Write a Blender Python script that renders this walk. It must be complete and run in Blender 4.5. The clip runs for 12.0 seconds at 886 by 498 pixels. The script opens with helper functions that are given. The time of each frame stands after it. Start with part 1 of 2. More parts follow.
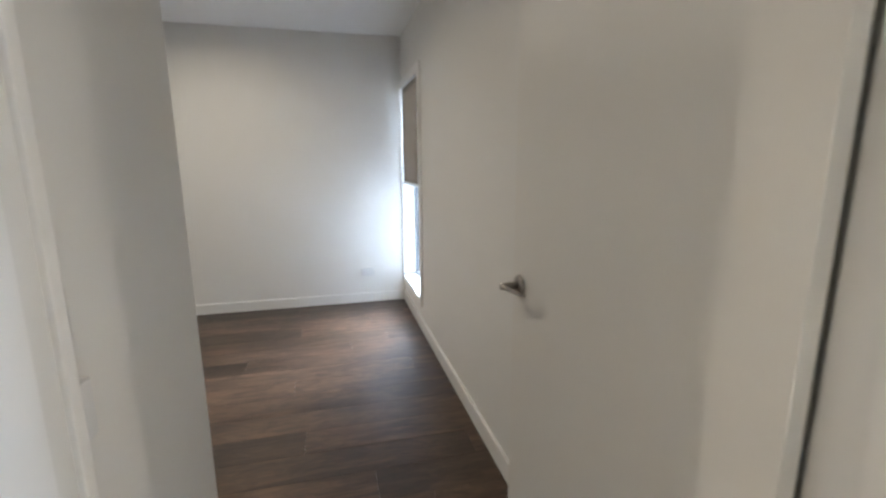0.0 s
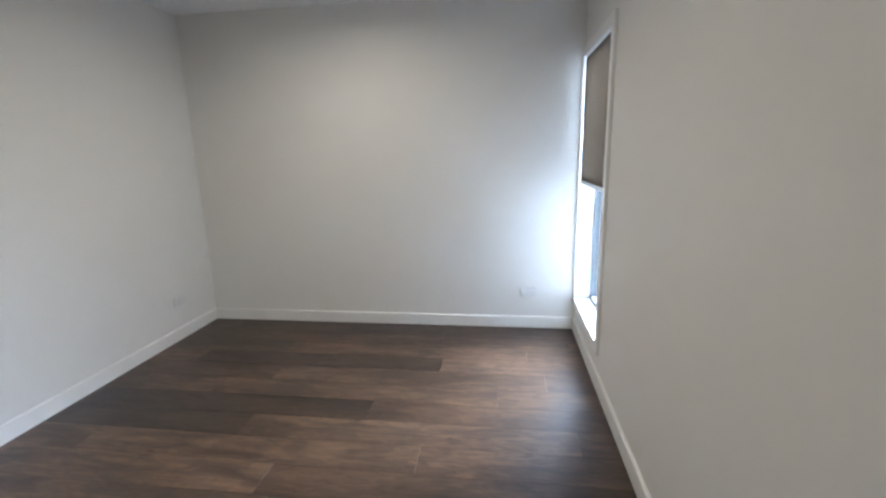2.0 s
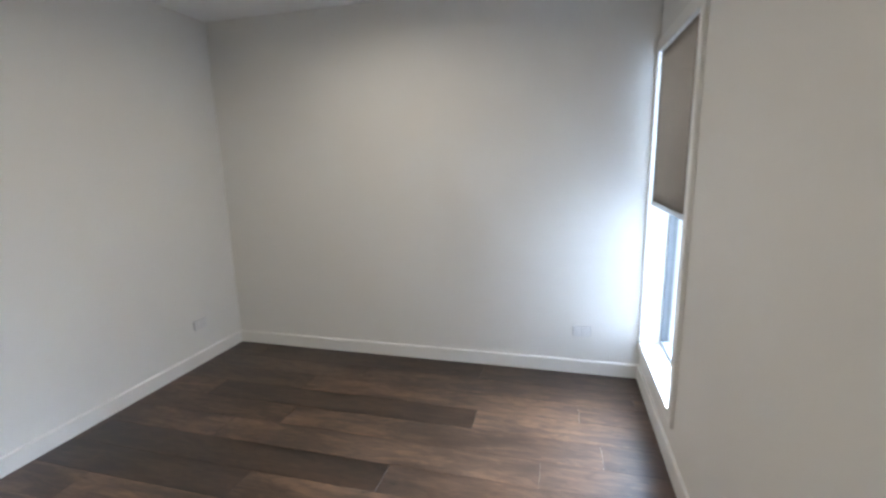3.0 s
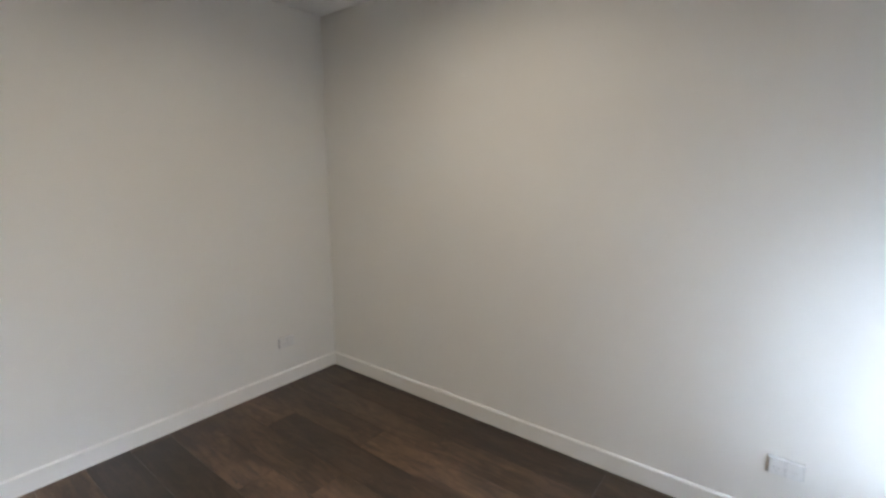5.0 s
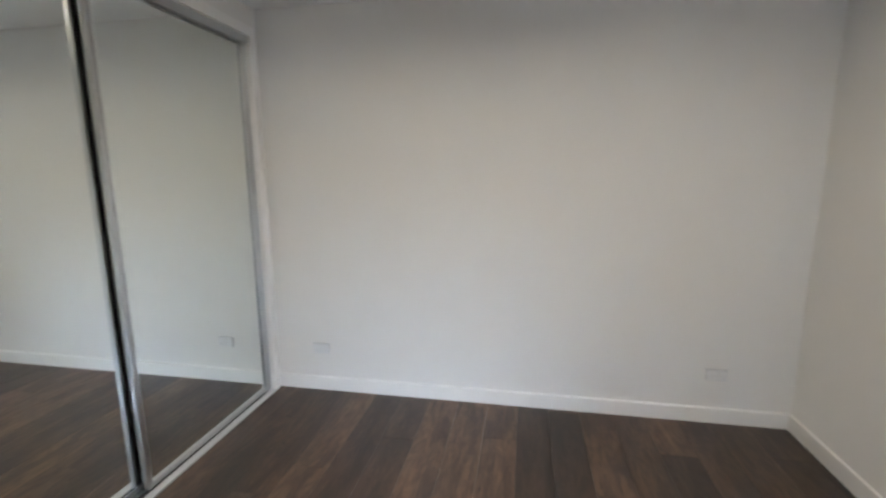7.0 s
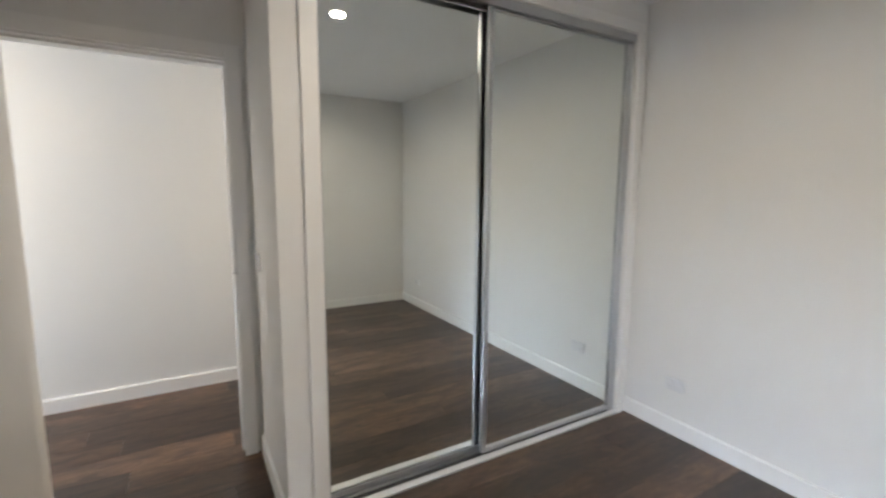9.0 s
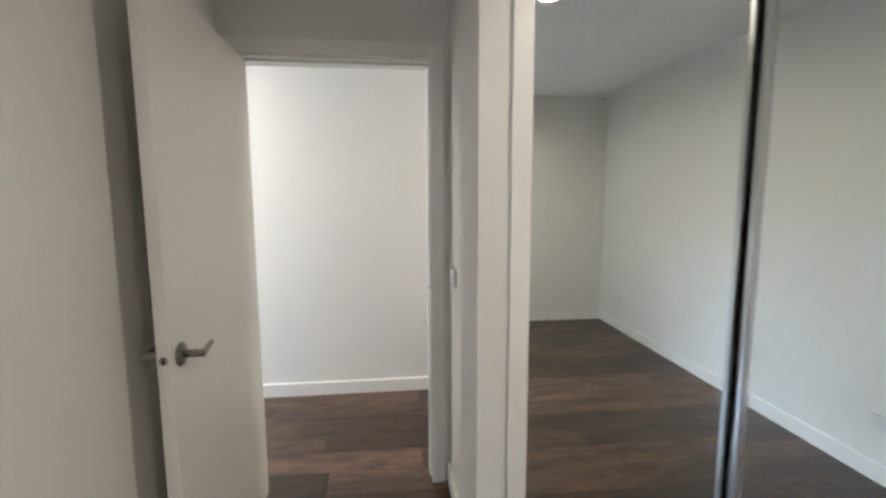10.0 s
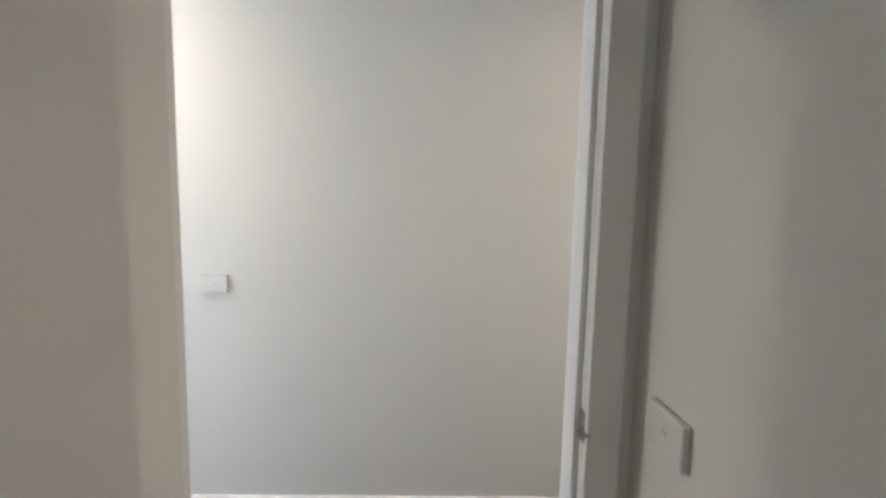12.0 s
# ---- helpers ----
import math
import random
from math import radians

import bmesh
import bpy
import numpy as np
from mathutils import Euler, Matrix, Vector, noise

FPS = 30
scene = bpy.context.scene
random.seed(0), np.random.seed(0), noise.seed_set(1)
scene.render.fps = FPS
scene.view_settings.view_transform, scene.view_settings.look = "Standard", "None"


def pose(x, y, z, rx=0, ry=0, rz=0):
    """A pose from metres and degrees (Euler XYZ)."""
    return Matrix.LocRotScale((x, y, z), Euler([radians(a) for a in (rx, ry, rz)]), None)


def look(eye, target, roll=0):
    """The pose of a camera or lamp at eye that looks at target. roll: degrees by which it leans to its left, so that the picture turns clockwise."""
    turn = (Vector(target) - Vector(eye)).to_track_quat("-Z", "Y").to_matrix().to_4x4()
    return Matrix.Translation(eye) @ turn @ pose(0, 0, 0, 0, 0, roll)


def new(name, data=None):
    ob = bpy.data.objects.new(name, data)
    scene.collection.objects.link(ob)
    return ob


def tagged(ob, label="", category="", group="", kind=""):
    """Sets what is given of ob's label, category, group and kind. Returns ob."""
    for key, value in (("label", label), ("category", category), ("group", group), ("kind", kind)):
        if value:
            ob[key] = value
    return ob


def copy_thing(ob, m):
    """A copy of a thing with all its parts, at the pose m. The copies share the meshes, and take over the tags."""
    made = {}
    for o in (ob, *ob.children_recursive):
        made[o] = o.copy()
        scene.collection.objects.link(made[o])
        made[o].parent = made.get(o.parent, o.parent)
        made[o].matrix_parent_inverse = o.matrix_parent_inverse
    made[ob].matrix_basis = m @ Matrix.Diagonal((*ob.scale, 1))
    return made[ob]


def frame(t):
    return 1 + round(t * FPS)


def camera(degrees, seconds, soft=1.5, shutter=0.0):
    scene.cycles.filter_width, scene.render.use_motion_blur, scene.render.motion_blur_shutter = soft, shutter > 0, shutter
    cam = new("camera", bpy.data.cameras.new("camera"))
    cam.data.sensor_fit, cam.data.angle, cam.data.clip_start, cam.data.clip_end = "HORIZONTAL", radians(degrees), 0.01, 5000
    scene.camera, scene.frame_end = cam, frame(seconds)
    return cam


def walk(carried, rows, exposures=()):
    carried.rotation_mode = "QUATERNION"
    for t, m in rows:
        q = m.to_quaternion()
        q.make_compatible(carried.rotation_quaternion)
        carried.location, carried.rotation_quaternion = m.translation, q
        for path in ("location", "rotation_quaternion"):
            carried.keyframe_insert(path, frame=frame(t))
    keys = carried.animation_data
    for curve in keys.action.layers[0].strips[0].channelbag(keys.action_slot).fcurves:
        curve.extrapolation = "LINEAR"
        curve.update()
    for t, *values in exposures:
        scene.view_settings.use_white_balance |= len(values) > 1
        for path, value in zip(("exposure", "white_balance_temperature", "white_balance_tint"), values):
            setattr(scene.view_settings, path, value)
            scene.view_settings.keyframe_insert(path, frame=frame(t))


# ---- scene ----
cam = camera(90.1, 12.0, soft=2.4, shutter=0.35)
PATH = [
    (0, (-0.696, -0.409, 1.393), (-0.217, 1.495, 1.012), -0.3),
    (0.5, (-0.609, -0.236, 1.417), (-0.463, 1.717, 1.012), -0.6),
    (1, (-0.523, -0.026, 1.421), (-0.596, 1.928, 0.997), -0.7),
    (1.5, (-0.524, 0.187, 1.438), (-0.809, 2.117, 1.0), -1.6),
    (2, (-0.582, 0.477, 1.453), (-0.846, 2.412, 1.022), -1.3),
    (2.5, (-0.582, 0.695, 1.471), (-0.85, 2.631, 1.049), -0.9),
    (3, (-0.54, 0.969, 1.482), (-1.048, 2.865, 1.097), -1.3),
    (5, (-0.485, 1.905, 1.476), (-1.685, 3.47, 1.143), -0.1),
    (5.5, (-0.456, 2.25, 1.49), (-1.938, 3.549, 1.147), -2.2),
    (6, (-0.465, 2.178, 1.467), (-2.231, 3.066, 1.166), -1.2),
    (6.5, (-0.378, 2.287, 1.545), (-2.328, 2.524, 1.215), -0.5),
    (8.5, (-0.674, 2.587, 1.459), (-2.002, 1.116, 1.193), 0.6),
    (9, (-0.71, 2.507, 1.451), (-1.707, 0.793, 1.19), 0.4),
    (9.5, (-0.705, 2.323, 1.47), (-1.313, 0.435, 1.213), 0.2),
    (10, (-0.739, 2.117, 1.458), (-0.962, 0.144, 1.221), -0.2),
    (10.5, (-0.787, 1.859, 1.459), (-0.721, -0.129, 1.249), 0.3),
    (11, (-0.66, 1.568, 1.449), (-0.605, -0.421, 1.246), 0.1),
    (11.5, (-0.627, 1.214, 1.446), (-0.598, -0.777, 1.254), 0.3),
    (12, (-0.604, 0.855, 1.475), (-0.645, -1.134, 1.27), 1.2),
]

EXPOSURES = [(0.0, 2.68, 6550, 8), (1.0, 2.78, 6150, 7), (2.5, 2.70, 6200, 8), (5.0, 2.56, 6800, 9), (6.5, 2.75, 6500, 9), (8.5, 2.86, 6650, 10), (10.0, 2.96, 6450, 8), (11.0, 2.86, 6400, 9), (12.0, 2.46, 6450, 9)]
walk(cam, [(t, look(eye, target, roll)) for t, eye, target, roll in PATH], EXPOSURES)


# ---- light ----
def sky_world():
    w = bpy.data.worlds.new("world")
    scene.world = w
    w.use_nodes = True
    nt = w.node_tree
    sky = nt.nodes.new("ShaderNodeTexSky")
    sky.sky_type = 'NISHITA'
    sky.sun_disc = False
    sky.sun_elevation = radians(48)
    sky.sun_rotation = radians(250)
    sky.dust_density = 4.0
    nt.links.new(sky.outputs[0], nt.nodes["Background"].inputs[0])
    nt.nodes["Background"].inputs[1].default_value = 0.07


def area(name, where, turn, sx, sy, watts, colour, spread, shape="RECTANGLE"):
    d = bpy.data.lights.new(name, "AREA")
    d.shape, d.size, d.size_y = shape, sx, sy
    d.energy, d.color, d.spread = watts, colour, radians(spread)
    o = new(name, d)
    o.matrix_basis = pose(*where, *turn)
    return o


sky_world()
sun = bpy.data.lights.new("sun", "SUN")
sun.energy, sun.angle, sun.color = 1.2, radians(12), (1.0, 0.95, 0.88)
new("sun", sun).matrix_basis = look((-6, -3, 9), (0, 0, 0))

WARM = (1.0, 0.875, 0.73)
DAY = (0.62, 0.765, 1.0)
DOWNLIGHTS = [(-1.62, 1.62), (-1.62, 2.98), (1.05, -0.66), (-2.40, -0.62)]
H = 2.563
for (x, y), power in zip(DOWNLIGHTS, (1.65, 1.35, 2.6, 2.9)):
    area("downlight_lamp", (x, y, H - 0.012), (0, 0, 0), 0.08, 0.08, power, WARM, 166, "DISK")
area("hall_daylight", (2.62, -0.34, 1.0), (0, 90, 0), 1.8, 0.36, 5.6, DAY, 170)
area("window_daylight", (0.30, 3.565, 0.70), (0, 66, 0), 0.92, 0.83, 0.13, DAY, 170)
area("sky_light", (1.60, 4.95, 2.40), (0, 51, 43), 1.5, 1.5, 128, DAY, 170)
area("low_sky_light", (2.50, 5.00, 1.28), (0, 79, 30), 0.7, 0.8, 12.0, DAY, 170)


# ---- materials ----
def material(name, colour, rough, metal=0.0, spec=0.5):
    m = bpy.data.materials.new(name)
    m.use_nodes = True
    b = m.node_tree.nodes["Principled BSDF"]
    b.inputs["Base Color"].default_value = (*colour, 1)
    b.inputs["Roughness"].default_value = rough
    b.inputs["Metallic"].default_value = metal
    b.inputs["Specular IOR Level"].default_value = spec
    return m, m.node_tree, b


def node(nt, kind, **values):
    n = nt.nodes.new(kind)
    for k, v in values.items():
        n.inputs[k.replace("_", " ")].default_value = v
    return n


def worn(name, colour, rough, amount=0.04, fine=900.0, relief=0.05, metal=0.0, spec=0.5, broad=1.7):
    """Paint or metal with broad unevenness of tone and a fine relief."""
    m, nt, b = material(name, colour, rough, metal, spec)
    tc = nt.nodes.new("ShaderNodeTexCoord")
    big = node(nt, "ShaderNodeTexNoise", Scale=broad, Detail=3.0)
    small = node(nt, "ShaderNodeTexNoise", Scale=fine, Detail=2.0)
    mix = nt.nodes.new("ShaderNodeMix")
    mix.data_type = 'RGBA'
    mix.inputs[6].default_value = (*[c * (1 - amount) for c in colour], 1)
    mix.inputs[7].default_value = (*[min(1, c * (1 + amount)) for c in colour], 1)
    bump = node(nt, "ShaderNodeBump", Strength=relief, Distance=0.002)
    for n in (big, small):
        nt.links.new(tc.outputs["Object"], n.inputs["Vector"])
    nt.links.new(big.outputs["Fac"], mix.inputs[0])
    nt.links.new(mix.outputs[2], b.inputs["Base Color"])
    nt.links.new(small.outputs["Fac"], bump.inputs["Height"])
    nt.links.new(bump.outputs[0], b.inputs["Normal"])
    rr = node(nt, "ShaderNodeMapRange")
    rr.inputs["To Min"].default_value, rr.inputs["To Max"].default_value = rough - 0.05, rough + 0.06
    nt.links.new(big.outputs["Fac"], rr.inputs["Value"])
    nt.links.new(rr.outputs[0], b.inputs["Roughness"])
    return m


def wood(name):
    """Dark oak-look boards: grain along x, knots, cloudy dark patches; each board's own tone comes from its object colour."""
    m, nt, b = material(name, (0.1, 0.06, 0.04), 0.4, 0.0, 0.70)
    L_ = nt.links
    tc, oi = nt.nodes.new("ShaderNodeTexCoord"), nt.nodes.new("ShaderNodeObjectInfo")
    rnd = nt.nodes.new("ShaderNodeVectorMath")
    rnd.operation = 'SCALE'
    rnd.inputs[0].default_value = (31.0, 17.0, 23.0)
    L_.new(oi.outputs["Random"], rnd.inputs["Scale"])
    add = nt.nodes.new("ShaderNodeVectorMath")
    L_.new(tc.outputs["Object"], add.inputs[0])
    L_.new(rnd.outputs[0], add.inputs[1])

    def noisy(sx, sy, scale, detail, dist=0.0):
        mp = nt.nodes.new("ShaderNodeMapping")
        mp.inputs["Scale"].default_value = (sx, sy, 1)
        n = node(nt, "ShaderNodeTexNoise", Scale=scale, Detail=detail, Distortion=dist, Roughness=0.6)
        L_.new(add.outputs[0], mp.inputs[0])
        L_.new(mp.outputs[0], n.inputs["Vector"])
        return n.outputs["Fac"]

    def curve(x, lo, hi, a, c):
        r = nt.nodes.new("ShaderNodeMapRange")
        r.interpolation_type = 'SMOOTHSTEP'
        for k, v in zip(("From Min", "From Max", "To Min", "To Max"), (lo, hi, a, c)):
            r.inputs[k].default_value = v
        L_.new(x, r.inputs["Value"])
        return r.outputs[0]

    def times(a, c, op='MULTIPLY'):
        q = nt.nodes.new("ShaderNodeMath")
        q.operation = op
        for i, s in enumerate((a, c)):
            if isinstance(s, float):
                q.inputs[i].default_value = s
            else:
                L_.new(s, q.inputs[i])
        return q.outputs[0]

    cloud = times(curve(noisy(0.9, 4.4, 1.9, 4.0, 1.0), 0.36, 0.64, 0.58, 1.40), curve(noisy(3.2, 8.0, 2.2, 5.0, 1.2), 0.34, 0.66, 0.70, 1.26))
    streak = times(curve(noisy(1.3, 15.0, 2.6, 6.0, 1.2), 0.32, 0.68, 0.80, 1.16), curve(noisy(0.8, 34.0, 3.4, 4.0, 0.6), 0.56, 0.70, 1.0, 0.72))
    fine = curve(noisy(5.0, 110.0, 3.0, 5.0), 0.3, 0.7, 0.88, 1.10)
    vo = nt.nodes.new("ShaderNodeTexVoronoi")
    vo.inputs["Scale"].default_value = 6.6
    warp = node(nt, "ShaderNodeTexNoise", Scale=9.0, Detail=2.0)
    L_.new(add.outputs[0], warp.inputs["Vector"])
    mp = nt.nodes.new("ShaderNodeMapping")
    mp.inputs["Scale"].default_value = (0.62, 1.7, 1)
    L_.new(add.outputs[0], mp.inputs[0])
    off = nt.nodes.new("ShaderNodeVectorMath")
    off.operation = 'MULTIPLY_ADD'
    off.inputs[1].default_value = (0.16, 0.16, 0.16)
    L_.new(warp.outputs["Color"], off.inputs[0])
    L_.new(mp.outputs[0], off.inputs[2])
    L_.new(off.outputs[0], vo.inputs["Vector"])
    knot = curve(vo.outputs["Distance"], 0.03, 0.10, 0.20, 1.0)
    tone = curve(oi.outputs["Color"], 0.0, 1.0, 0.0, 1.0)
    value = times(times(cloud, streak), times(fine, knot))
    dark = nt.nodes.new("ShaderNodeMix")
    dark.data_type = 'RGBA'
    dark.inputs[6].default_value = (0.027, 0.0136, 0.0073, 1)
    dark.inputs[7].default_value = (0.116, 0.064, 0.037, 1)
    L_.new(tone, dark.inputs[0])
    out = nt.nodes.new("ShaderNodeMix")
    out.data_type, out.blend_type = 'RGBA', 'MULTIPLY'
    out.inputs[0].default_value = 1.0
    L_.new(dark.outputs[2], out.inputs[6])
    L_.new(value, out.inputs[7])
    L_.new(out.outputs[2], b.inputs["Base Color"])
    L_.new(curve(value, 0.5, 1.4, 0.33, 0.28), b.inputs["Roughness"])
    bump = node(nt, "ShaderNodeBump", Strength=0.045, Distance=0.001)
    L_.new(times(streak, fine), bump.inputs["Height"])
    L_.new(bump.outputs[0], b.inputs["Normal"])
    return m


WALL = worn("wall_paint", (0.765, 0.755, 0.728), 0.62, 0.02, 420.0, 0.10, spec=0.3)
CEIL = worn("ceiling_paint", (0.85, 0.85, 0.845), 0.8, 0.015, 500.0, 0.08, spec=0.2)
TRIM = worn("trim_enamel", (0.81, 0.80, 0.775), 0.33, 0.015, 160.0, 0.03)
DOORP = worn("door_enamel", (0.74, 0.72, 0.68), 0.36, 0.02, 260.0, 0.05)
BOARD = wood("oak_board")
ALU = worn("satin_aluminium", (0.56, 0.57, 0.58), 0.32, 0.04, 700.0, 0.04, metal=1.0)
NICKEL = worn("satin_nickel", (0.34, 0.32, 0.30), 0.28, 0.06, 800.0, 0.04, metal=1.0)
ALUB = worn("bright_aluminium", (0.72, 0.73, 0.74), 0.5, 0.04, 700.0, 0.04, metal=0.4)
SLOT = worn("slot_grey", (0.30, 0.30, 0.30), 0.6, 0.05)
DARK = worn("dark_matt", (0.03, 0.03, 0.032), 0.6, 0.1)
MIRROR, *_ = material("mirror_glass", (0.84, 0.88, 0.862), 0.015, 1.0)
FRAMEP = worn("grey_window_coating", (0.22, 0.25, 0.28), 0.4, 0.05, 500.0, 0.05)
FABRIC = worn("blind_fabric", (0.215, 0.18, 0.145), 0.85, 0.06, 1500.0, 0.5, spec=0.1, broad=6.0)
PLASTIC = worn("white_plastic", (0.73, 0.73, 0.725), 0.55, 0.01, 900.0, 0.02, spec=0.25)
SHADOWGAP = worn("shadow_gap", (0.10, 0.09, 0.08), 0.8, 0.05)
CONCRETE = worn("concrete", (0.42, 0.41, 0.39), 0.85, 0.15, 60.0, 0.3)
RENDERW = worn("pale_render", (0.62, 0.62, 0.60), 0.8, 0.06, 90.0, 0.2)
GLASS, _nt, _b = material("clear_glass", (1, 1, 1), 0.0)
_b.inputs["Transmission Weight"].default_value = 1.0
_b.inputs["IOR"].default_value = 1.45
GLOW, _nt, _b = material("lamp_diffuser", (0.9, 0.9, 0.9), 0.5)
_b.inputs["Emission Color"].default_value = (1.0, 0.9, 0.76, 1)
_b.inputs["Emission Strength"].default_value = 14.0


# ---- mesh helpers ----
def part(name, bm, mat, parent=None, label=""):
    me = bpy.data.meshes.new(name)
    bmesh.ops.recalc_face_normals(bm, faces=bm.faces)
    bm.to_mesh(me)
    bm.free()
    me.materials.append(mat)
    ob = new(name, me)
    ob.parent = parent
    return tagged(ob, label=label)


def block(bm, a, b, bevel=0.0):
    """An axis-aligned box from corner a to corner b, with bevelled edges."""
    r = bmesh.ops.create_cube(bm, size=1.0)
    for v in r["verts"]:
        v.co = Vector([(a[i] + b[i]) / 2 + v.co[i] * (b[i] - a[i]) for i in range(3)])
    if bevel:
        edges = {e for v in r["verts"] for e in v.link_edges}
        bmesh.ops.bevel(bm, geom=list(edges), offset=bevel, segments=2, affect='EDGES', profile=0.6)
    return bm


def boxes(*pairs, bevel=0.0):
    bm = bmesh.new()
    for a, b in pairs:
        block(bm, a, b, bevel)
    return bm


def rod(bm, p, q, r, r2=None, sides=20, flat=1.0):
    """A round bar from p to q; flat squeezes it across."""
    p, q = Vector(p), Vector(q)
    d = q - p
    m = Matrix.Translation((p + q) / 2) @ d.to_track_quat("Z", "Y").to_matrix().to_4x4() @ Matrix.Diagonal((1, flat, 1, 1))
    bmesh.ops.create_cone(bm, cap_ends=True, segments=sides, radius1=r, radius2=r if r2 is None else r2, depth=d.length, matrix=m)
    return bm


def sweep(path, radii, flat=1.0, sides=16):
    """A smooth bar through points with changing thickness, closed at both ends."""
    bm = bmesh.new()
    rings = []
    for i, p in enumerate(path):
        a, b = Vector(path[max(i - 1, 0)]), Vector(path[min(i + 1, len(path) - 1)])
        q = (b - a).to_track_quat("Z", "Y")
        ring = []
        for k in range(sides):
            u = 2 * math.pi * k / sides
            ring.append(bm.verts.new(Vector(p) + q @ Vector((radii[i] * math.cos(u), radii[i] * flat * math.sin(u), 0))))
        rings.append(ring)
    for r1, r2 in zip(rings, rings[1:]):
        for k in range(sides):
            bm.faces.new((r1[k], r1[(k + 1) % sides], r2[(k + 1) % sides], r2[k]))
    bm.faces.new(rings[0])
    bm.faces.new(rings[-1])
    return bm


def smooth(ob):
    for p in ob.data.polygons:
        p.use_smooth = True
    return ob


def structure(name, bm, mat, label="", parent=None):
    return tagged(part(name, bm, mat, parent, label), kind="structure")


def profile(bm, p, q, inward, height=0.097, thick=0.016, z=0.0):
    """A skirting board from p to q on the plan, its face towards inward, with an eased top edge."""
    p, q, n = Vector((*p, 0)), Vector((*q, 0)), Vector((*inward, 0))
    shape = [(0, 0.0), (thick, 0.0), (thick, height - 0.006), (thick - 0.002, height - 0.002), (thick - 0.005, height), (0, height)]
    ends = [[bm.verts.new(e + n * a + Vector((0, 0, z + h))) for a, h in shape] for e in (p, q)]
    for i in range(len(shape)):
        j = (i + 1) % len(shape)
        bm.faces.new((ends[0][i], ends[0][j], ends[1][j], ends[1][i]))
    bm.faces.new(ends[0])
    bm.faces.new(ends[1])
    return bm


# ---- plan, metres: x east, y north, z up ----
XW, XE = -3.185, 0.010            # bedroom's west and east wall faces
YN = 4.020                        # north wall face
HY0, HY1 = -1.105, -0.120         # hall, wall face to wall face
HX0, HX1 = -3.3, 2.7
NX0, NX1, NY = -1.190, -1.015, 0.690      # the short wall between entry and wardrobe
DX0, DX1, DZ = -0.912, -0.050, 2.066      # door opening
WY0, WY1, WZ0, WZ1 = 3.145, 3.985, 0.278, 2.090   # window opening
RX0, RX1, RZ = -3.100, -1.190, 2.380      # wardrobe opening

floor = structure("floor", boxes(((HX0 - .1, HY0 - .1, -0.15), (HX1 + .1, YN + .15, -0.0125))), SHADOWGAP,
                  "dark brown oak-look board floor")
structure("ceiling", boxes(((HX0 - .1, HY0 - .1, H), (HX1 + .1, YN + .15, H + 0.12))), CEIL, "flat white painted ceiling")
structure("wall_north", boxes(((XW - .12, YN, 0), (XE + .2, YN + .12, H))), WALL)
structure("wall_west", boxes(((XW - .12, HY1, 0), (XW, YN, H))), WALL)
structure("wall_east", boxes(((XE, HY1, 0), (XE + .2, WY0 - .018, H)), ((XE, WY1 + .018, 0), (XE + .2, YN, H)),
                             ((XE, WY0 - .018, 0), (XE + .2, WY1 + .018, WZ0 - .018)), ((XE, WY0 - .018, WZ1 + .018), (XE + .2, WY1 + .018, H))), WALL)
structure("wall_south", boxes(((XW, HY1, 0), (DX0 - .012, 0, H)), ((DX1 + .012, HY1, 0), (XE, 0, H)),
                              ((DX0 - .012, HY1, DZ + .012), (DX1 + .012, 0, H))), WALL)
structure("wall_entry", boxes(((NX0, 0, 0), (NX1, NY, H)), bevel=0.0015), WALL)
structure("wall_wardrobe_head", boxes(((XW, NY - .10, RZ), (NX0, NY, H)), ((XW, NY - .10, 0), (RX0, NY, RZ))), WALL)
structure("wall_hall", boxes(((HX0, HY0 - .1, 0), (HX1, HY0, H))), WALL)
structure("wall_hall_north", boxes(((XE + .2, HY1, 0), (HX1, HY1 + .1, H)), ((HX0, HY1, 0), (XW - .12, HY1 + .1, H))), WALL)
structure("wall_hall_end", boxes(((HX1, HY0, 0), (HX1 + .1, HY1, H)), ((HX0 - .1, HY0, 0), (HX0, HY1, H))), WALL)

# skirting boards
SK = ((("wall_north"), (XW + .016, YN), (XE - .016, YN), (0, -1)),
      (("wall_west"), (XW, NY), (XW, YN), (1, 0)),
      (("wall_east"), (XE, 0.018), (XE, YN), (-1, 0)),
      (("wall_entry"), (NX1, 0.0), (NX1, NY), (1, 0)),
      (("wall_hall"), (HX0, HY0), (HX1, HY0), (0, 1)),
      (("wall_hall_north"), (HX0, HY1), (DX0 - .085, HY1), (0, -1)),
      (("wall_hall_north"), (DX1 + .085, HY1), (HX1, HY1), (0, -1)))
for _, p, q, n in SK:
    structure("baseboard", profile(bmesh.new(), p, q, n), TRIM)


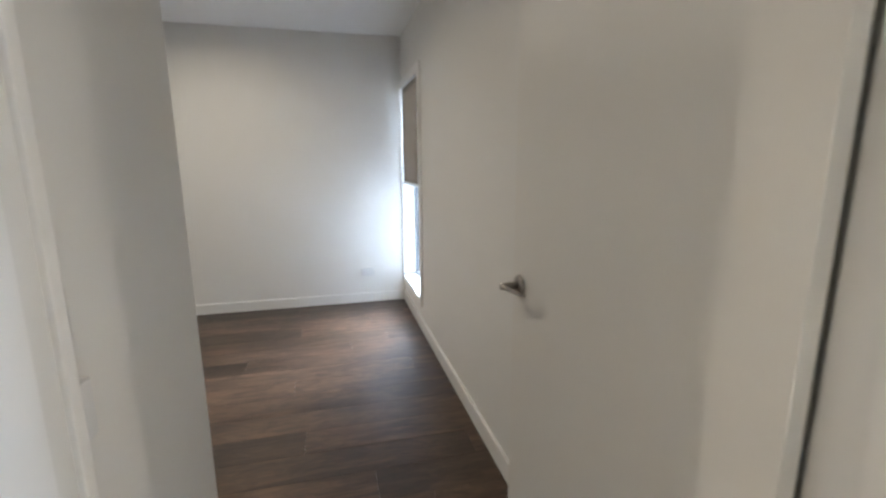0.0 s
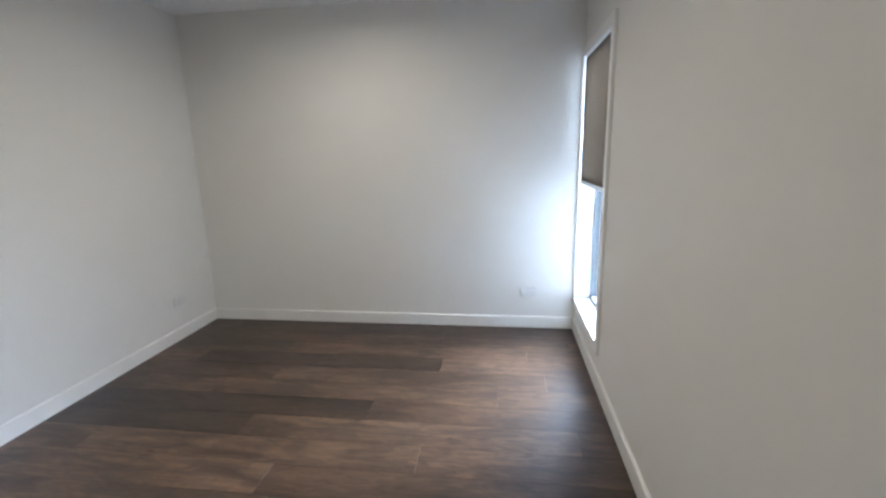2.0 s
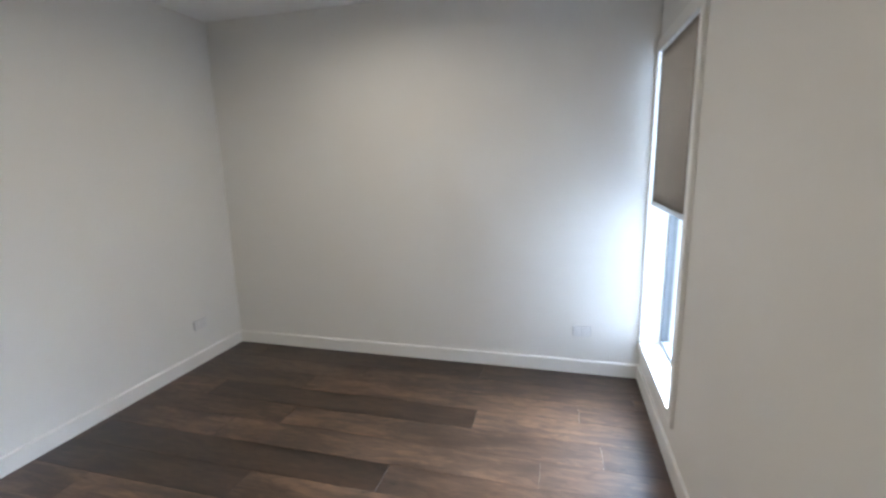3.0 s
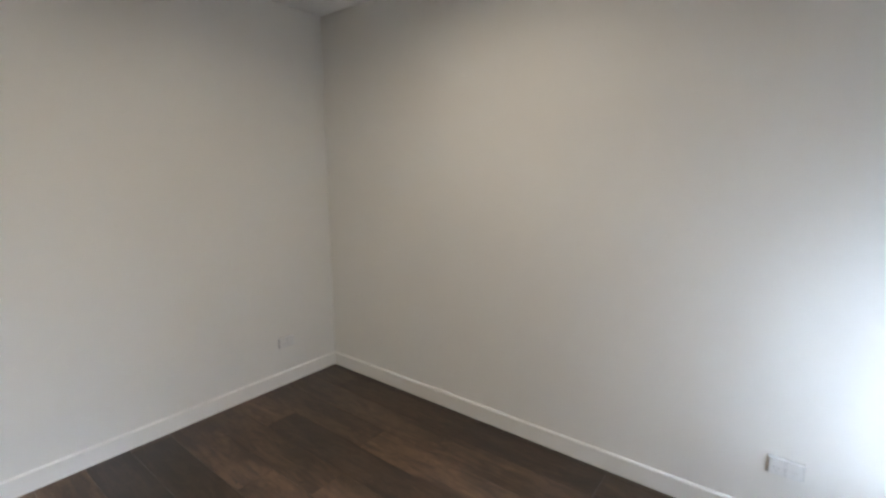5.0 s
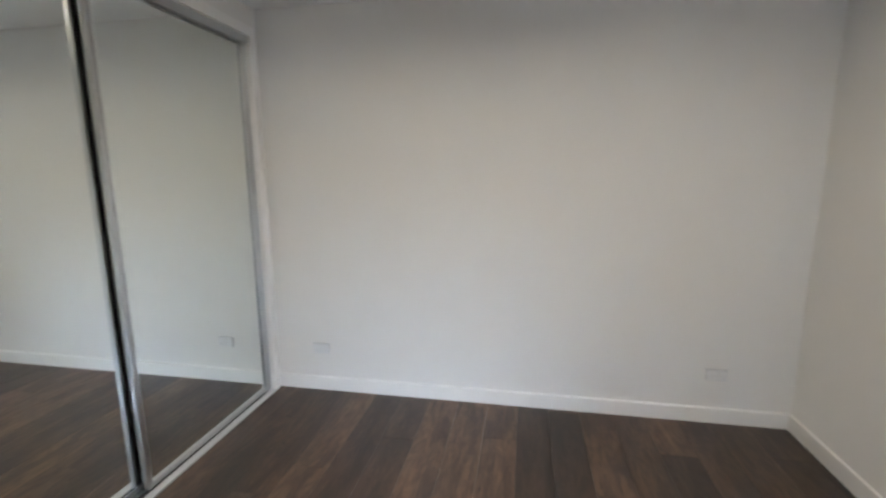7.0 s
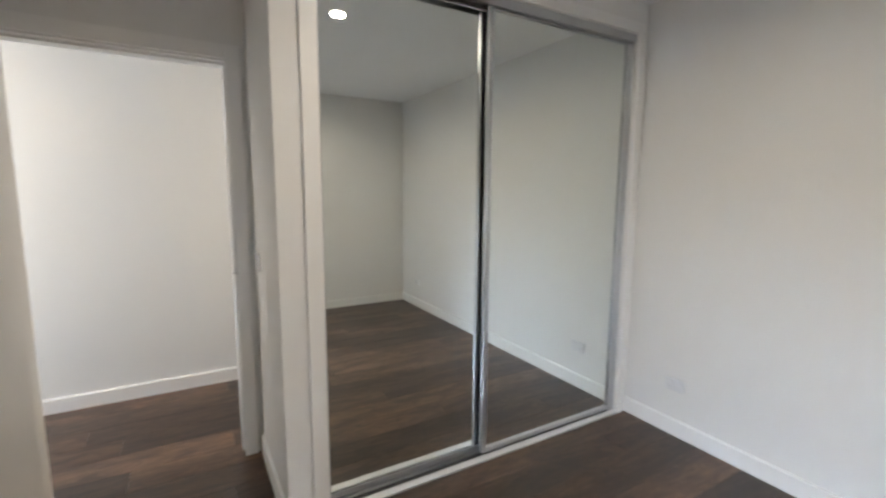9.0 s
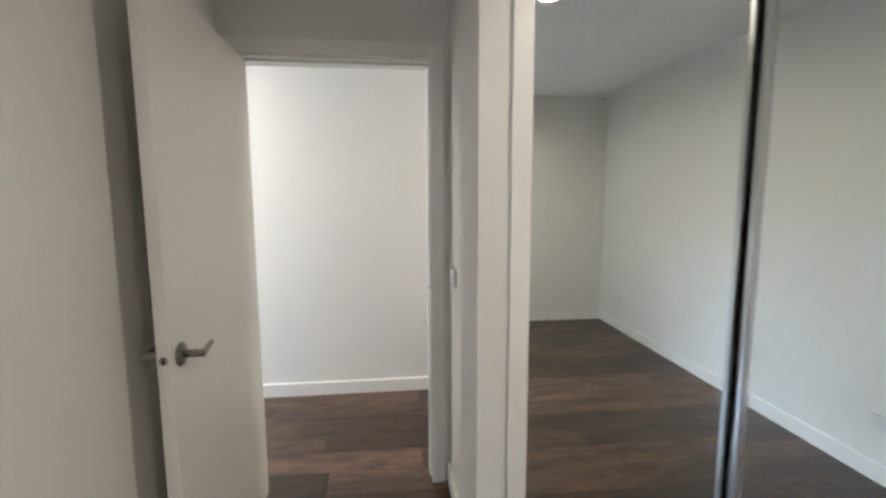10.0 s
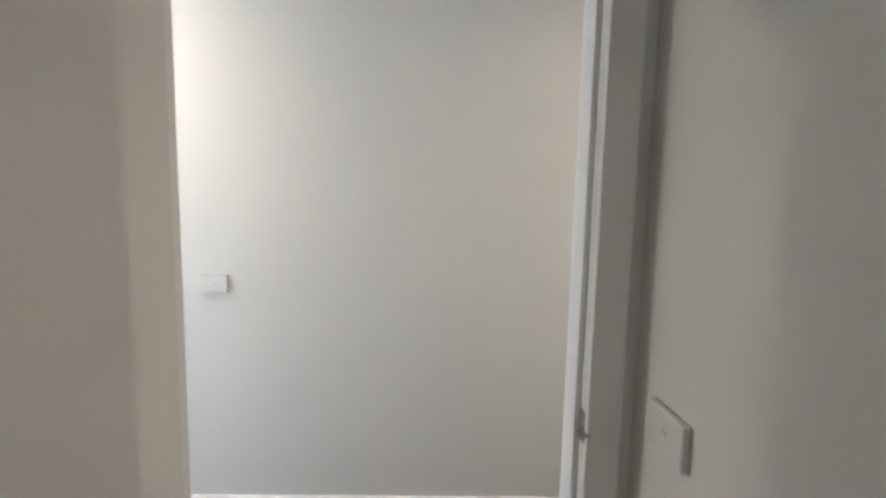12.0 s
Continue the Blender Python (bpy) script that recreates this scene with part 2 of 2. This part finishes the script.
# ---- door frame and the open door ----
def door_frame():
    """Rebated jambs, stops and flat architraves on both sides."""
    f = tagged(new("door_1"), "white painted door frame with flat architraves", kind="structure")
    j = 0.012
    jamb = boxes(((DX0 - j, HY1 - .001, 0), (DX0, -0.045, DZ)), ((DX0 - j - .006, -0.045, 0), (DX0 - .014, 0.001, DZ + .010)),
                 ((DX1, HY1 - .001, 0), (DX1 + j, -0.045, DZ)), ((DX1 + .004, -0.045, 0), (DX1 + j + .002, 0.001, DZ + .010)),
                 ((DX0 - j, HY1 - .001, DZ), (DX1 + j, -0.045, DZ + j)), ((DX0 - j, -0.045, DZ + .010), (DX1 + j, 0.001, DZ + j + .002)),
                 bevel=0.001)
    part("jamb", jamb, TRIM, f)
    w = 0.067
    for name, y0, y1 in (("architrave", 0.0, 0.018), ("architrave", HY1 - .012, HY1)):
        a, b = DX0 - .006, DX1 + .006
        c = XE - .001 if y0 == 0.0 else b + w
        part(name, boxes(((a - w, y0, 0), (a, y1, DZ + .018 + w)), ((b, y0, 0), (c, y1, DZ + .018 + w)),
                         ((a, y0, DZ + .018), (b, y1, DZ + .018 + w)), bevel=0.0025), TRIM, f)
    s = part("strike_plate", boxes(((DX0 - .012, -0.040, 0.985), (DX0 - .0085, -0.008, 1.050)), bevel=0.001), NICKEL, f, "satin nickel strike plate")
    lip = sweep([(DX0 - .012 + .003, -0.012, 1.018), (DX0 - .004, 0.006, 1.018), (DX0 - .012, 0.020, 1.018)], [0.016, 0.015, 0.012], 0.12)
    part("lip", lip, NICKEL, s)
    return f


def lever(side, parent):
    """Round rose, round neck and a lever that bends back towards the door. side: 1 or -1, out of the leaf's face."""
    x0 = 0.0195 * side
    bm = rod(bmesh.new(), (x0, 0, 0), (x0 + .005 * side, 0, 0), 0.033, 0.033, 40)
    rod(bm, (x0 + .005 * side, 0, 0), (x0 + .012 * side, 0, 0), 0.033 if side > 0 else 0.033, 0.024, 40)
    h = smooth(part("handle", bm, NICKEL, parent, "satin nickel lever handle"))
    rod_bm = rod(bmesh.new(), (x0 + .010 * side, 0, 0), (x0 + .066 * side, 0, 0), 0.0112, 0.0112, 24)
    smooth(part("neck", rod_bm, NICKEL, h))
    pts, rad = [], []
    for i in range(11):
        u = i / 10
        pts.append((x0 + (.060 - .004 * u - .012 * u * u) * side, 0.008 - .122 * u, 0.0))
        rad.append(0.0105 - 0.0035 * u if 0 < i < 10 else 0.0045)
    smooth(part("lever", sweep(pts, rad, 0.75), NICKEL, h))
    return h


door_frame()
LEAF = 0.882
leaf = tagged(new("door_leaf"), "white painted flush interior door standing open against the side wall", "door")
part("leaf", boxes(((-0.0175, 0, 0.012), (0.0175, LEAF, 2.050)), bevel=0.0015), DOORP, leaf)
for side in (1, -1):
    lever(side, leaf).matrix_basis = pose(0, LEAF - .057, 1.017)
bm = rod(bmesh.new(), (0, LEAF - .001, 1.017), (0, LEAF + .0015, 1.017), 0.0125, 0.0125, 24)
latch = part("latch_plate", bm, NICKEL, leaf, "round satin nickel latch plate")
part("latch_tongue", boxes(((-0.0045, LEAF, 1.009), (0.0045, LEAF + .004, 1.025)), bevel=0.001), DARK, latch)
for z in (0.22, 1.83):
    hb = rod(bmesh.new(), (0.0205, -0.006, z - .05), (0.0205, -0.006, z + .05), 0.0065, sides=16)
    block(hb, (0.0, -0.0025, z - .05), (0.018, -0.0002, z + .05))
    part("hinge", hb, NICKEL, leaf)
leaf.matrix_basis = pose(-0.0905, 0.0070, 0, 0, 0, 1.7)


# ---- window and blind ----
def window():
    f = tagged(new("window_1"), "tall narrow window with a white timber surround and grey metal frame", kind="structure")
    w, x0, x1 = 0.067, XE - .018, XE
    n = YN
    part("architrave", boxes(((x0, WY0 - w, WZ0 - w), (x1, WY0, WZ1 + w)), ((x0, WY1, WZ0 - w), (x1, n, WZ1 + w)),
                             ((x0, WY0, WZ1), (x1, WY1, WZ1 + w)), ((x0, WY0, WZ0 - w), (x1, WY1, WZ0 - .018)), bevel=0.002), TRIM, f)
    part("window_sill", boxes(((x0 - .003, WY0, WZ0 - .018), (XE + .11, WY1, WZ0)), bevel=0.002), TRIM, f)
    part("reveal", boxes(((XE, WY0 - .018, WZ0), (XE + .11, WY0, WZ1)), ((XE, WY1, WZ0), (XE + .11, WY1 + .018, WZ1)),
                         ((XE, WY0, WZ1), (XE + .11, WY1, WZ1 + .018))), TRIM, f)
    a, b, t = XE + .110, XE + .165, 0.028
    fr = part("window_frame", boxes(((a, WY0, WZ0), (b, WY0 + t, WZ1)), ((a, WY1 - t, WZ0), (b, WY1, WZ1)),
                                    ((a, WY0 + t, WZ1 - t), (b, WY1 - t, WZ1)), ((a, WY0 + t, WZ0), (b, WY1 - t, WZ0 + t)), bevel=0.0015),
              FRAMEP, f, "grey powder-coated window frame")
    g = part("pane", boxes(((XE + .132, WY0 + t - .006, WZ0 + t - .006), (XE + .137, WY1 - t + .006, WZ1 - t + .006))), GLASS, fr)
    g.visible_shadow = False
    return f


window()
blind = tagged(new("roller_blind"), "taupe fabric roller blind drawn halfway down the window", "blind")
BY0, BY1, BX, BZ0, BZ1 = 3.155, 3.905, -0.001, 1.200, 2.062
bm = bmesh.new()
cols, rws = 12, 14
grid = [[bm.verts.new((BX + 0.0012 * math.sin(i * 0.55 + 0.4) * (1 - j / rws), BY0 + (BY1 - BY0) * i / cols, BZ0 + .02 + (BZ1 - BZ0 - .02) * j / rws))
         for j in range(rws + 1)] for i in range(cols + 1)]
for i in range(cols):
    for j in range(rws):
        bm.faces.new((grid[i][j], grid[i + 1][j], grid[i + 1][j + 1], grid[i][j + 1]))
bmesh.ops.solidify(bm, geom=bm.faces[:], thickness=0.0008)
smooth(part("fabric", bm, FABRIC, blind))
smooth(part("roll", rod(bmesh.new(), (BX + .021, BY0 - .004, BZ1), (BX + .021, BY1 + .004, BZ1), 0.020, sides=32), FABRIC, blind))
for y in (BY0 - .008, BY1 + .004):
    part("bracket", boxes(((BX + .002, y, BZ1 - .022), (BX + .042, y + .003, WZ1 - .001)), bevel=0.0008), PLASTIC, blind, "white plastic bracket")
part("bottom_rail", boxes(((BX - .006, BY0 - .002, BZ0), (BX + .006, BY1 + .002, BZ0 + .024)), bevel=0.003), ALU, blind, "satin aluminium bottom rail")


# ---- wardrobe with sliding mirror doors ----
robe = tagged(new("sliding_wardrobe"), "built-in wardrobe with two sliding mirror doors in satin aluminium frames", "wardrobe")


def mirror_door(x0, x1, y1, label):
    """A framed mirror door whose glass lies at y1; the frame is a little proud."""
    z0, z1, s, r = 0.014, RZ - .036, 0.026, 0.026
    d = tagged(new("sliding_door"), label)
    d.parent = robe
    f = part("door_frame", boxes(((x0, y1 - .020, z0), (x0 + s, y1 + .008, z1)), ((x1 - s, y1 - .020, z0), (x1, y1 + .008, z1)), bevel=0.004), ALU, d)
    part("rail", boxes(((x0 + s, y1 - .018, z0), (x1 - s, y1 + .005, z0 + r)), bevel=0.003), ALU, d)
    part("rail", boxes(((x0 + s, y1 - .018, z1 - r * .6), (x1 - s, y1 + .005, z1)), bevel=0.003), ALU, d)
    part("mirror", boxes(((x0 + s - .003, y1 - .004, z0 + r - .003), (x1 - s + .003, y1, z1 - r * .6 + .003))), MIRROR, d, "clean silvered mirror")
    return f


mirror_door(-3.085, -2.042, 0.650, "front sliding door with a full-height mirror")
mirror_door(-2.088, -1.192, 0.607, "rear sliding door with a full-height mirror")
track = boxes(((RX0, 0.560, -0.010), (RX1, 0.706, 0.004)), ((RX0, 0.6175, 0.004), (RX1, 0.6275, 0.012)),
              bevel=0.001)
part("track_lip", boxes(((RX0, 0.664, 0.0043), (RX1, 0.706, 0.011)), bevel=0.002), ALUB, robe, "bright aluminium front lip")
part("bottom_track", track, ALU, robe, "satin aluminium floor track")
# Dark strip on the track; the groove's shade is put into its colour.
part("groove_shade", boxes(((RX0 + .002, 0.6295, 0.0042), (RX1 - .002, 0.6625, 0.0052))), DARK, robe)
part("top_track", boxes(((RX0, 0.560, RZ - .006), (RX1, 0.682, RZ)), ((RX0, 0.678, RZ - .046), (RX1, 0.682, RZ - .006)),
                        ((RX0, 0.618, RZ - .030), (RX1, 0.622, RZ - .006)), bevel=0.001), ALU, robe, "satin aluminium head track")
part("side_channel", boxes(((RX0, 0.600, 0.0045), (RX0 + .012, 0.668, RZ - .046)), ((RX0 + .012, 0.6595, 0.0115), (RX0 + .048, 0.6635, RZ - .046)), bevel=0.001), ALU, robe)
part("side_channel", boxes(((RX1 - .006, 0.580, 0.0045), (RX1, 0.640, RZ - .046)), bevel=0.001), ALU, robe)
for nm, a, b in (("trim", (RX0 - .050, NY, 0), (RX0, NY + .016, RZ + .060)), ("trim", (RX1, NY, 0), (RX1 + .068, NY + .016, RZ + .060)),
                 ("trim", (RX0, NY, RZ), (RX1, NY + .016, RZ + .060))):
    structure(nm, boxes((a, b), bevel=0.002), TRIM)


# ---- power points, switches, downlights ----
def base(name, label, category, group):
    return tagged(new(name), label, category, group)


def power_point(label):
    """A double outlet: plate, two square modules, each with three slots and a rocker. Built in the xz plane, facing -y."""
    o = base("power_outlet", label, "power outlet", "power outlets on the bedroom walls")
    # Grey rim wider than the plate: its shadow on the wall, put in as colour.
    part("plate_shadow", boxes(((-.0600, -.0020, -.0385), (.0600, 0, .0375))), SLOT, o)
    part("plate", boxes(((-.058, -.013, -.036), (.058, 0, .036)), bevel=0.002), PLASTIC, o)
    for s in (-1, 1):
        cx = s * .029
        part("module_gap", boxes(((cx - .0262, -.0133, -.0328), (cx + .0262, -.0130, .0328))), SLOT, o)
        sock = part("socket", boxes(((cx - .0252, -.0150, -.0318), (cx + .0252, -.0131, .0318)), bevel=0.0006), PLASTIC, o)
        for k, (dx, dz, tilt) in enumerate(((-.007, .004, 30), (.007, .004, -30), (0, -.008, 0))):
            bm = boxes(((-.0010, -.0154, -.0040), (.0010, -.0149, .0040)))
            bmesh.ops.transform(bm, matrix=pose(cx + dx, 0, -.008 + dz, 0, tilt, 0), verts=bm.verts)
            part("slot", bm, SLOT, sock)
        part("rocker", boxes(((cx - .006 + s * .012, -.0170, .020), (cx + .006 + s * .012, -.0148, .029)), bevel=0.001), PLASTIC, o)
    return o


def light_switch(label):
    o = base("light_switch", label, "light switch", "light switches by the doorway")
    # Dark rim, painted in for the shadow round the switch plate.
    part("plate_shadow", boxes(((-.0585, -.0016, -.0387), (.0585, 0, .0385))), SHADOWGAP, o)
    part("plate", boxes(((-.058, -.014, -.038), (.058, 0, .038)), bevel=0.0025), PLASTIC, o)
    part("rocker", boxes(((-.007, -.0165, -.004), (.007, -.0135, .004)), bevel=0.001), PLASTIC, o)
    part("rocker_gap", boxes(((-.0078, -.0143, -.0048), (.0078, -.0140, .0048))), SLOT, o)
    return o


p = power_point("white double power outlet on the north wall near the window")
p.matrix_basis = pose(-.371, YN - .0003, .309)
q = copy_thing(p, pose(XW + .0003, 3.594, .310, 0, 0, 90))
q["label"] = "white double power outlet low on the wall by the corner"
q = copy_thing(p, pose(XW + .0003, 1.028, .309, 0, 0, 90))
q["label"] = "white double power outlet low on the wall beside the wardrobe"
s1 = light_switch("white single light switch on the entry wall beside the door frame")
s1.matrix_basis = pose(NX1 - .0003, 0.143, 1.093, 0, 0, 90)
s2 = copy_thing(s1, pose(0.367, HY0 + .0003, 1.100, 0, 0, 180))
s2["label"] = "white single light switch on the hall wall opposite the door"


def downlight():
    o = base("ceiling_downlight", "round white recessed ceiling downlight, switched on", "downlight", "ceiling downlights")
    bm = bmesh.new()
    n = 48
    prof = [(0.041, -0.001), (0.043, -0.004), (0.052, -0.005), (0.056, -0.001), (0.056, 0.0)]
    rings = [[bm.verts.new((r * math.cos(2 * math.pi * k / n), r * math.sin(2 * math.pi * k / n), z)) for k in range(n)] for r, z in prof]
    for r1, r2 in zip(rings, rings[1:]):
        for k in range(n):
            bm.faces.new((r1[k], r1[(k + 1) % n], r2[(k + 1) % n], r2[k]))
    smooth(part("rim", bm, PLASTIC, o))
    part("diffuser", rod(bmesh.new(), (0, 0, -.0005), (0, 0, -.003), 0.0425, sides=48), GLOW, o, "glowing frosted diffuser")
    return o


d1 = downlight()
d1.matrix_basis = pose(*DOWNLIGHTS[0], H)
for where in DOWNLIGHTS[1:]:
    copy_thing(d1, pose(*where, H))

# ---- outside ----
structure("ground", boxes(((-400, -400, -0.5), (400, 400, -0.25))), CONCRETE)
# Unseen wall, added to keep the low sky's light out of the window.
structure("sky_block_wall", boxes(((3.2, -6, -0.25), (3.35, 14, 1.75))), RENDERW)


# ---- floor boards ----
W_B, L_B, GAP, SEAM = 0.195, 1.80, 0.0008, 2.993
JOINTS = {-1: -0.60, -2: -1.33, -3: -1.99, -4: -0.98, -5: -1.667, -7: -0.884, 0: -2.10, 1: -2.79, 2: -2.20, -21: -0.904, 4: -1.05}
TONES = {4: (.30, .18, .22), 5: (.1, .1, .1), 3: (.38, .42, .46), 2: (.36, .34, .62), 1: (.5, .66, .22, .62), 0: (.4, .44, .54), -1: (.5, .56, .48),
         -2: (.4, .12, .42, .4), -3: (.3, .10, .66, .5), -4: (.6, .62, .54), -5: (.5, .72, .40), -6: (.5, .60, .46), -7: (.3, .22, .50),
         -8: (.2, .18, .36), -21: (.3, .12, .66, .5), -20: (.3, .34, .42, .4)}
boards = {}


def board(w, d):
    """One board, w long and d wide, its long edges eased; alike boards share the mesh."""
    key = (round(w, 3), round(d, 3))
    if key not in boards:
        b = 0.0006
        a = ((0, 0, -.012), (0, 0, -b), (b, b, 0))
        bm = bmesh.new()
        rings = [[bm.verts.new((x, y, z)) for x, y in ((i, i2), (w - i, i2), (w - i, d - i2), (i, d - i2))] for i, i2, z in a]
        for r1, r2 in zip(rings, rings[1:]):
            for k in range(4):
                bm.faces.new((r1[k], r1[(k + 1) % 4], r2[(k + 1) % 4], r2[k]))
        bm.faces.new(rings[-1])
        me = bpy.data.meshes.new("plank")
        bm.to_mesh(me)
        bm.free()
        me.materials.append(BOARD)
        boards[key] = me
    return boards[key]


rnd = random.Random(7)
for k in range(-21, 6):
    y0 = SEAM + W_B * k
    y1 = min(y0 + W_B, YN)
    xa, xb = (HX0, HX1) if k < -16 else (NX1 - .01, XE) if k < -12 else (XW, XE)
    joint = JOINTS.get(k, -2.9 + 1.8 * rnd.random())
    tones = TONES.get(k, ())
    cuts = [xa] + [joint + L_B * n for n in range(-4, 5) if xa + .05 < joint + L_B * n < xb - .05] + [xb]
    for c0, c1 in zip(cuts, cuts[1:]):
        ob = new("plank", board(c1 - c0 - GAP, y1 - y0 - GAP))
        ob.location = (c0, y0, 0)
        ob.parent = floor
        m = math.ceil((c1 - joint) / L_B - 1e-6) + 1
        t = tones[m] if 0 <= m < len(tones) else 0.15 + 0.6 * rnd.random()
        ob.color = (t, t, t, 1)
